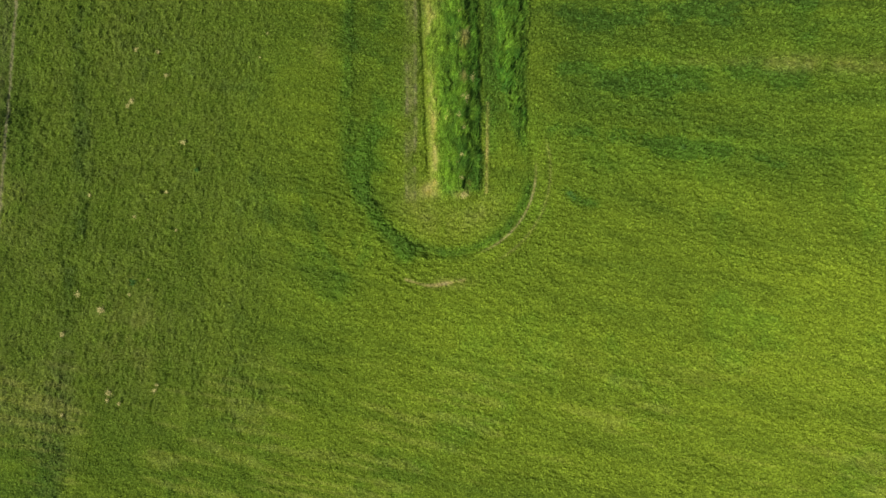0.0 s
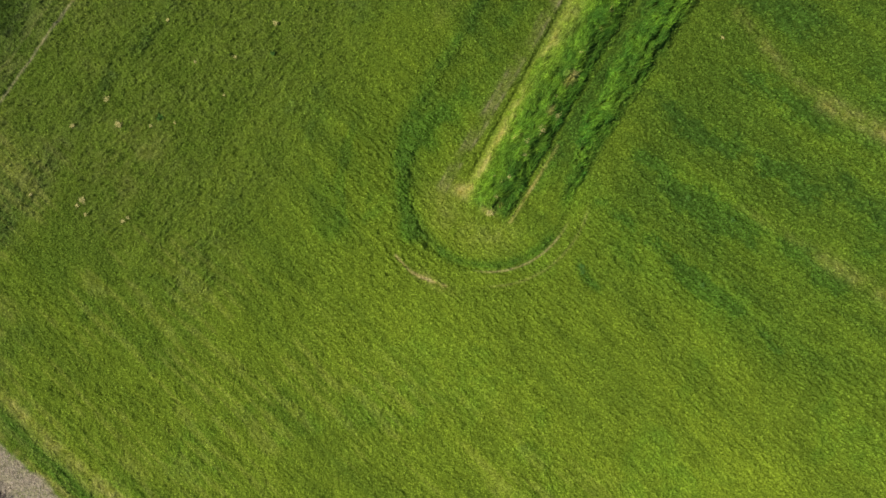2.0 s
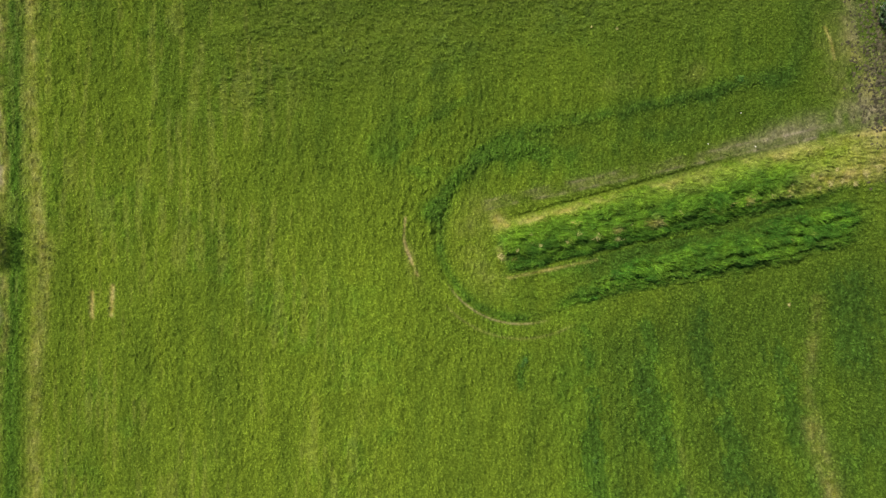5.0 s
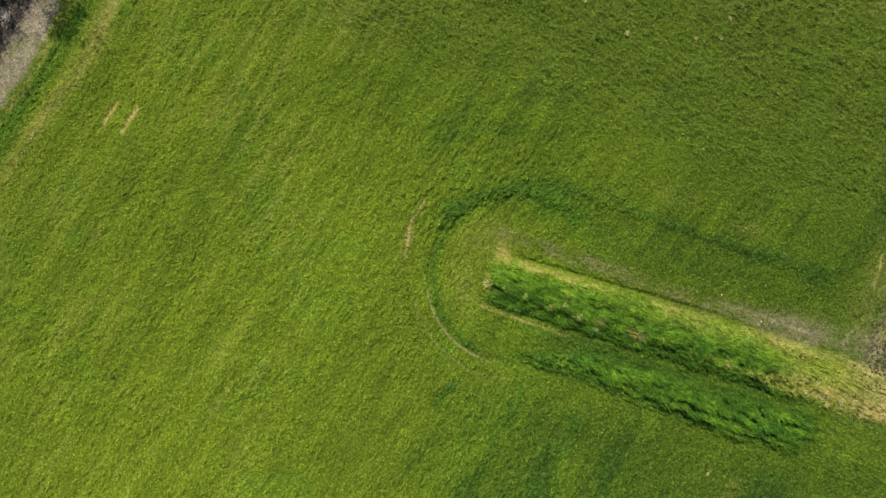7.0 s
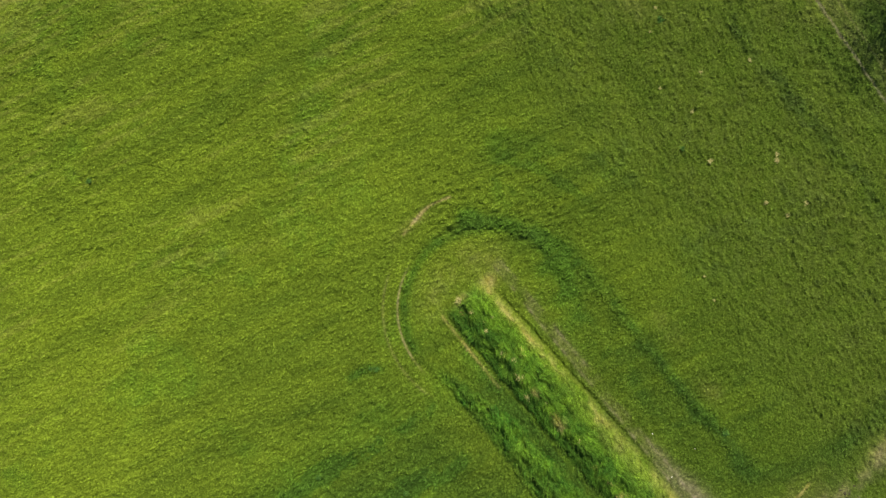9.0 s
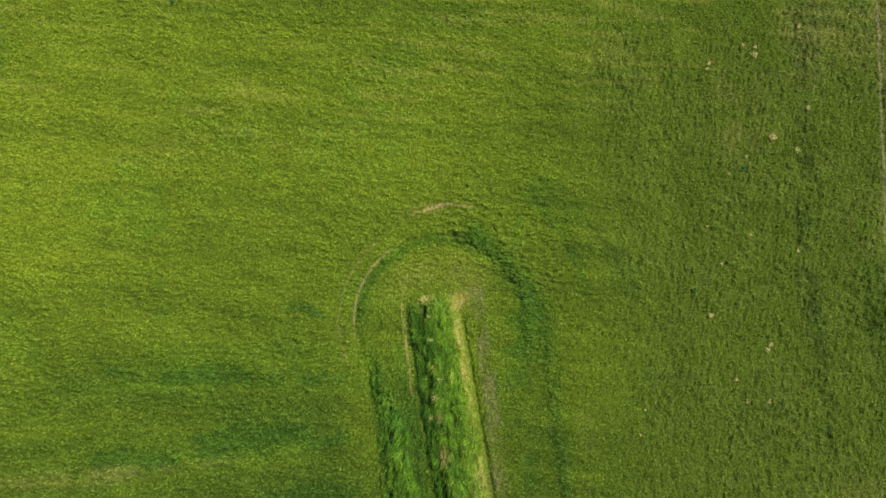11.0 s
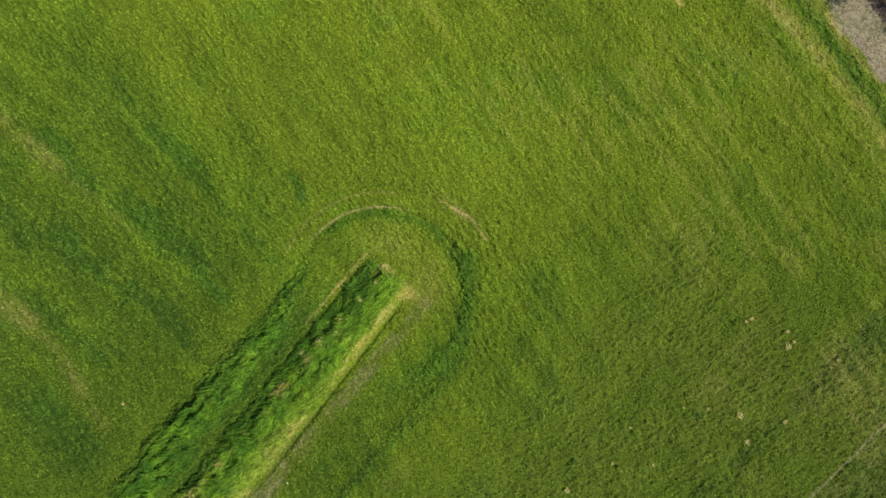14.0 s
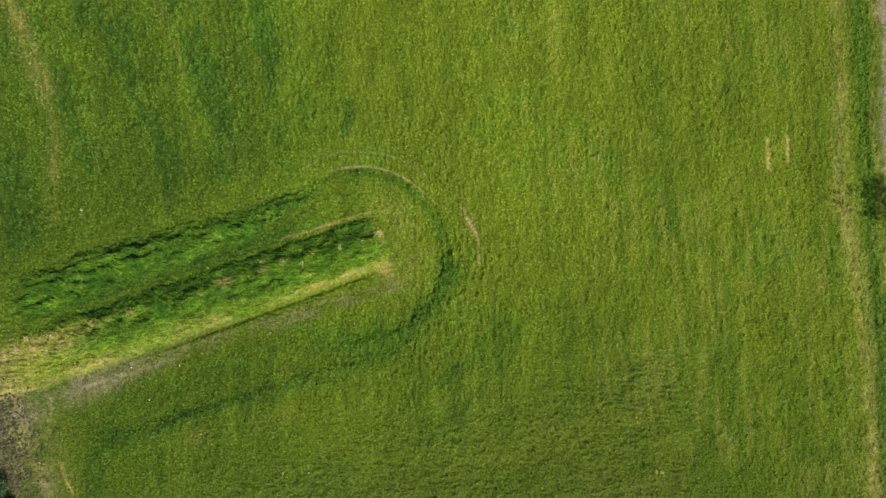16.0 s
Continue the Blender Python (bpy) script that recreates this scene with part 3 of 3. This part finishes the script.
# ---- stones of the dirt track and litter under the thicket ----
def chips(name, x, y, size, flat, material, seed):
    """Small faceted pieces."""
    rs = np.random.RandomState(seed)
    k = len(x)
    z = height(x, y)
    s = size * rs.uniform(0.5, 1.6, k)
    turn = rs.uniform(0, 2 * np.pi, k)
    ring = np.array([0, 72, 144, 216, 288]) * np.pi / 180
    v = np.empty((k, 6, 3))
    for j, a in enumerate(ring):
        rad = s * rs.uniform(0.7, 1.2, k)
        v[:, j] = np.stack([x + np.cos(turn + a) * rad, y + np.sin(turn + a) * rad, z + rs.uniform(-0.2, 0.3, k) * s * flat], -1)
    v[:, 5] = np.stack([x, y, z + s * flat], -1)
    i = np.arange(k)[:, None] * 6
    f = np.concatenate([i + (a, (a + 1) % 5, 5) for a in range(5)], 0)
    return mesh_from(name, v.reshape(-1, 3), f, material)


rs = np.random.RandomState(41)
x, y = rs.uniform(-34, 14, 20000), rs.uniform(-56, -36, 20000)
on_track = (side(x, y, TRACK_EDGE) > 0.4) & (side(x, y, THICKET_EDGE) < 0)
track_gravel = new("track_gravel", chips("track_gravel", x[on_track], y[on_track], 0.07, 0.5, STONE, 42))
tagged(track_gravel, "loose pale gravel and clods on the dirt track", "gravel", kind="stuff")
# litter chips coloured near black: the thicket's shade is put into them
x, y = rs.uniform(-32, 12, 26000), rs.uniform(-58, -42, 26000)
under = (side(x, y, THICKET_EDGE) > 0.15) & (side(x, y, THICKET_EDGE) < 7.5)
leaf_litter = new("leaf_litter", chips("leaf_litter", x[under], y[under], 0.16, 0.35, SHADE_LITTER, 43))
tagged(leaf_litter, "leaf litter below the bare thicket, darkened for its shade", "leaf litter", kind="stuff")
x, y = rs.uniform(-17, 4, 16000), rs.uniform(43.5, 54, 16000)
strewn = rs.rand(16000) < (0.65 + 0.5 * grain(x, y * 2, 1.5, 66)) * blob(x, y, -8.5, 49.2, 7.0, 2.6, -10)
corner_litter = new("leaf_litter", chips("corner_litter", x[strewn], y[strewn], 0.14, 0.6, MULCH, 44))
tagged(corner_litter, "brown dead leaves and twigs strewn over the field corner", "leaf litter", kind="stuff")


# ---- dry tufts and weeds in the field ----
def rosette(name, blades, radius, rise, width, material, seed):
    """Blades that spread from one root."""
    rs = np.random.RandomState(seed)
    turn = rs.uniform(0, 2 * np.pi, blades)
    L = radius * rs.uniform(0.3, 0.9, blades)
    up = rise * rs.uniform(0.4, 1.2, blades)
    w = width * rs.uniform(0.6, 1.4, blades)
    dx, dy = np.cos(turn), np.sin(turn)
    ox, oy = rs.normal(0, radius * 0.3, blades), rs.normal(0, radius * 0.3, blades)
    v = np.empty((blades, 4, 3))
    v[:, 0] = np.stack([ox, oy, np.full(blades, -0.03)], -1)
    v[:, 1] = np.stack([ox + dx * L * 0.5 - dy * w, oy + dy * L * 0.5 + dx * w, up], -1)
    v[:, 2] = np.stack([ox + dx * L, oy + dy * L, up * 0.75], -1)
    v[:, 3] = np.stack([ox + dx * L * 0.5 + dy * w, oy + dy * L * 0.5 - dx * w, up], -1)
    i = np.arange(blades)[:, None] * 4
    f = np.concatenate([i + (0, 1, 3), i + (1, 2, 3)], 0)
    return mesh_from(name, v.reshape(-1, 3), f, material)


straw_meshes = [rosette("dry_grass_tuft", 70, 0.42, 0.15, 0.016, STRAW, 50 + i) for i in range(3)]
DRY = (
    (-34.75, -6.4, 1.15), (-33.9, -14.9, 1.0), (-29.3, -14.7, 0.75), (-29.0, -14.1, 0.6), (-26.4, 10.8, 0.85), (-31.3, 20.4, 0.7), (-29.1, 20.2, 0.7), (-28.2, 17.8, 0.7),
    (-31.8, 15.1, 0.85), (-32.2, 14.6, 0.7), (-28.1, 5.7, 0.6), (-37.2, -4.8, 0.85), (-38.7, -8.9, 0.8), (-32.9, -16.0, 0.6), (-34.1, -15.7, 0.6), (-36.1, 5.4, 0.6),
    (-38.7, -17.2, 0.6), (-30.0, -3.3, 0.45), (-31.9, -4.8, 0.5), (-27.2, 1.8, 0.45), (-31.4, 3.2, 0.5), (-18.5, 19.6, 0.4), (-17.7, 22.1, 0.45), (13.7, 33.3, 0.55), (2.4, 41.2, 0.9), (1.2, 38.0, 0.8), (2.2, 43.7, 0.9), (2.2, 7.2, 0.5), (2.3, 9.6, 0.45), (1.3, 6.7, 0.4), (2.4, 12.3, 0.5), (2.1, 15.4, 0.45), (0.9, 8.9, 0.35), (2.2, 19.0, 0.5), (2.0, 24.2, 0.5), (2.4, 33.6, 0.8), (2.6, 35.2, 0.9), (2.5, 36.9, 0.9), (1.7, 35.9, 0.6), (2.5, 5.6, 0.9), (3.2, 17.5, 0.8), (2.6, 15.3, 0.8), (2.0, 13.6, 0.6), (2.7, 38.6, 0.9), (2.4, 39.8, 1.0), (3.0, 42.6, 0.9), (1.8, 45.2, 1.0), (2.9, 46.4, 0.9), (1.2, 40.6, 0.7),
)
def rise(px, py):
    """Height of the turf at one place."""
    px, py = np.float64(px), np.float64(py)
    return float(height(px, py) + np.maximum(cushion(px, py), 0))


for i, (px, py, s) in enumerate(DRY):
    if -1 < px < 3.5 and 5 < py < 26:
        s = s * 1.4
    t = new("dry_grass_tuft", straw_meshes[i % 3])
    t.matrix_world = pose(px, py, rise(px, py) + 0.08, 0, 0, i * 67) @ Matrix.Diagonal((s, s, s, 1))
    tagged(t, "bleached straw-coloured tuft of dead grass in the green field", "grass tuft", "dead grass tufts")

weed_meshes = [rosette("weed_clump", 70, 0.55, 0.38, 0.07, WEED, 60 + i) for i in range(2)]
for i, (px, py, s) in enumerate(((13.5, 5.7, 0.6), (13.9, 5.3, 0.5), (23.9, -27.8, 0.6), (-31.6, -3.6, 0.7), (-25.0, 8.0, 0.5), (25.2, 10.5, 0.5), (24.3, 17.8, 0.5), (19.2, 17.4, 0.5), (-10.0, 33.5, 0.8))):
    t = new("weed_clump", weed_meshes[i % 2])
    t.matrix_world = pose(px, py, float(height(np.float64(px), np.float64(py))), 0, 0, i * 41) @ Matrix.Diagonal((s, s, s, 1))
    tagged(t, "dark green leafy weed clump standing in the grass", "weed", "weed clumps")

stone_mesh = chips("pale_stone", np.zeros(1), np.zeros(1), 0.04, 0.7, CHALK, 70)
stone_mesh.transform(Matrix.Translation((0, 0, -float(height(np.zeros(1), np.zeros(1))[0]))))
for i, (px, py) in enumerate(((-2.9, 33.5), (-4.2, 28.8), (-6.6, 32.8))):
    t = new("pale_stone", stone_mesh)
    t.matrix_world = pose(px, py, float(height(np.float64(px), np.float64(py))) + 0.06, 0, 0, i * 50)
    tagged(t, "small whitish stone lying on the dry strip beside the bank", "stone", "pale stones")


# ---- bare shrubs and trees ----
def tube(v, f, a, b, ra, rb, sides=4):
    a, b = Vector(a), Vector(b)
    q = (b - a).to_track_quat("Z", "Y").to_matrix()
    k = len(v)
    for p, r in ((a, ra), (b, rb)):
        for j in range(sides):
            w = 2 * math.pi * j / sides
            v.append(p + q @ Vector((math.cos(w) * r, math.sin(w) * r, 0)))
    for j in range(sides):
        m = (j + 1) % sides
        f.append((k + j, k + m, k + sides + m, k + sides + j))


def branching(rnd, start, way, length, radius, level, top, limbs, twigs, tips):
    """Grows one limb in bent pieces and its side shoots."""
    v, f = limbs if level < top else twigs
    p, d, r = Vector(start), Vector(way).normalized(), radius
    pieces = 3 if level < top else 2
    for i in range(pieces):
        d = (d + Vector((rnd.uniform(-1, 1), rnd.uniform(-1, 1), rnd.uniform(-0.3, 0.7))) * 0.28).normalized()
        e = p + d * length / pieces
        tube(v, f, p, e, r, r * 0.72, 4 if level < top else 3)
        p, r = e, r * 0.72
        if level < top:
            for _ in range(2 if level else 3):
                w = Vector((rnd.uniform(-1, 1), rnd.uniform(-1, 1), rnd.uniform(-0.1, 0.9))).normalized()
                branching(rnd, p, d * 0.55 + w, length * rnd.uniform(0.45, 0.68), max(r * 0.62, 0.014), level + 1, top, limbs, twigs, tips)
        else:
            tips.append(p.copy())


def woody(name, seed, stems, tall, spread, thick, top, label, category, group, leaves=0, leaf=None):
    """A shrub or tree: limbs, twigs and, where it has them, leaves."""
    rnd = random.Random(seed)
    ob = new(name)
    twigs, tips = ([], []), []
    for i in range(stems):
        limbs = ([], [])
        w = 2 * math.pi * i / stems + rnd.uniform(-0.4, 0.4)
        out = 0.06 * stems if stems > 1 else 0.0
        branching(rnd, (out * math.cos(w), out * math.sin(w), -0.1), (spread * math.cos(w), spread * math.sin(w), 1), tall * rnd.uniform(0.5, 0.65), thick, 0, top, limbs, twigs, tips)
        nm = "stem" if stems > 1 else "trunk"
        part(nm, mesh_from(nm, np.array([tuple(q) for q in limbs[0]]), np.array(limbs[1]), BARK), ob)
    tagged(part("brushwood", mesh_from("brushwood", np.array([tuple(q) for q in twigs[0]]), np.array(twigs[1]), TWIG), ob), kind="stuff")
    if leaves:
        rs = np.random.RandomState(seed)
        t = np.array([tuple(q) for q in tips])
        at = t[rs.randint(0, len(t), leaves)] + rs.normal(0, 0.22, (leaves, 3))
        a, b = rs.normal(0, 1, (leaves, 3)), rs.normal(0, 1, (leaves, 3))
        a /= np.linalg.norm(a, axis=1)[:, None]
        b -= a * (a * b).sum(1)[:, None]
        b /= np.linalg.norm(b, axis=1)[:, None]
        s = rs.uniform(0.06, 0.13, leaves)[:, None]
        v = np.stack([at - a * s, at + b * s * 0.6, at + a * s, at - b * s * 0.6], 1)
        part("foliage", mesh_from("foliage", v.reshape(-1, 3), np.arange(leaves * 4).reshape(-1, 4), leaf or BUD), ob)["kind"] = "stuff"
    return tagged(ob, label, category, group)


SHRUB_LABEL = "bare grey-brown shrub with dense twigs beside the track"
shrubs = [woody("bare_shrub", 80 + i, 4, 2.7, 0.8, 0.08, 3, SHRUB_LABEL, "shrub", "bare shrubs") for i in range(3)]
rnd = random.Random(9)
spots = []
for row, off in enumerate((2.4, 4.2)):
    px = -27.0 + row * 0.9
    while px < 7:
        py = float(np.interp(px, [p[0] for p in THICKET_EDGE], [p[1] for p in THICKET_EDGE])) - off + rnd.uniform(-0.5, 0.5)
        spots.append((px, py, rnd.uniform(0.75, 1.2) * (1 + 0.12 * row)))
        px += rnd.uniform(1.8, 2.5)
spots += [(-10.8, 52.6, 1.0), (-7.6, 53.6, 0.9), (-13.4, 53.0, 1.1)]
for i, (px, py, s) in enumerate(spots):
    m = pose(px, py, float(height(np.float64(px), np.float64(py))), 0, 0, rnd.uniform(0, 360)) @ Matrix.Diagonal((s, s, s, 1))
    if np.hypot(px, py) > 56:
        continue
    if i < 3:
        shrubs[i].matrix_world = m
    else:
        copy_thing(shrubs[i % 3], m).scale = (s, s, s)

TREE_LABEL = "young tree with thin brown spring buds at the field edge"
tree = woody("tree", 95, 1, 7.5, 0.1, 0.16, 3, TREE_LABEL, "tree", "field-edge trees", 3200)
tree.matrix_world = pose(-15.8, -47.0, rise(-15.8, -47.0))
bare_tree = woody("bare_tree", 97, 1, 7.5, 0.1, 0.16, 3, "leafless tree with open crown behind the field boundary", "tree", "field-edge trees", 500)
for i, (px, py, s) in enumerate(((-52.8, 9.4, 1.35), (-58, -8.0, 1.2), (-57.5, -1.0, 1.0), (-55, 20, 1.0))):
    m = pose(px, py, rise(px, py), 0, 0, i * 77)
    if i == 0:
        bare_tree.matrix_world = m @ Matrix.Diagonal((s, s, s, 1))
    else:
        copy_thing(bare_tree, m).scale = (s, s, s)

bush = woody("evergreen_bush", 99, 6, 1.7, 0.9, 0.05, 2, "dense dark green bush at the corner of the field", "bush", "corner bushes", 3000, IVY)
for i, (px, py, s) in enumerate(((-10.3, 50.0, 1.0), (-12.9, 50.1, 1.15))):
    m = pose(px, py, rise(px, py), 0, 0, i * 120)
    if i == 0:
        bush.matrix_world = m
    else:
        copy_thing(bush, m).scale = (s, s, s)
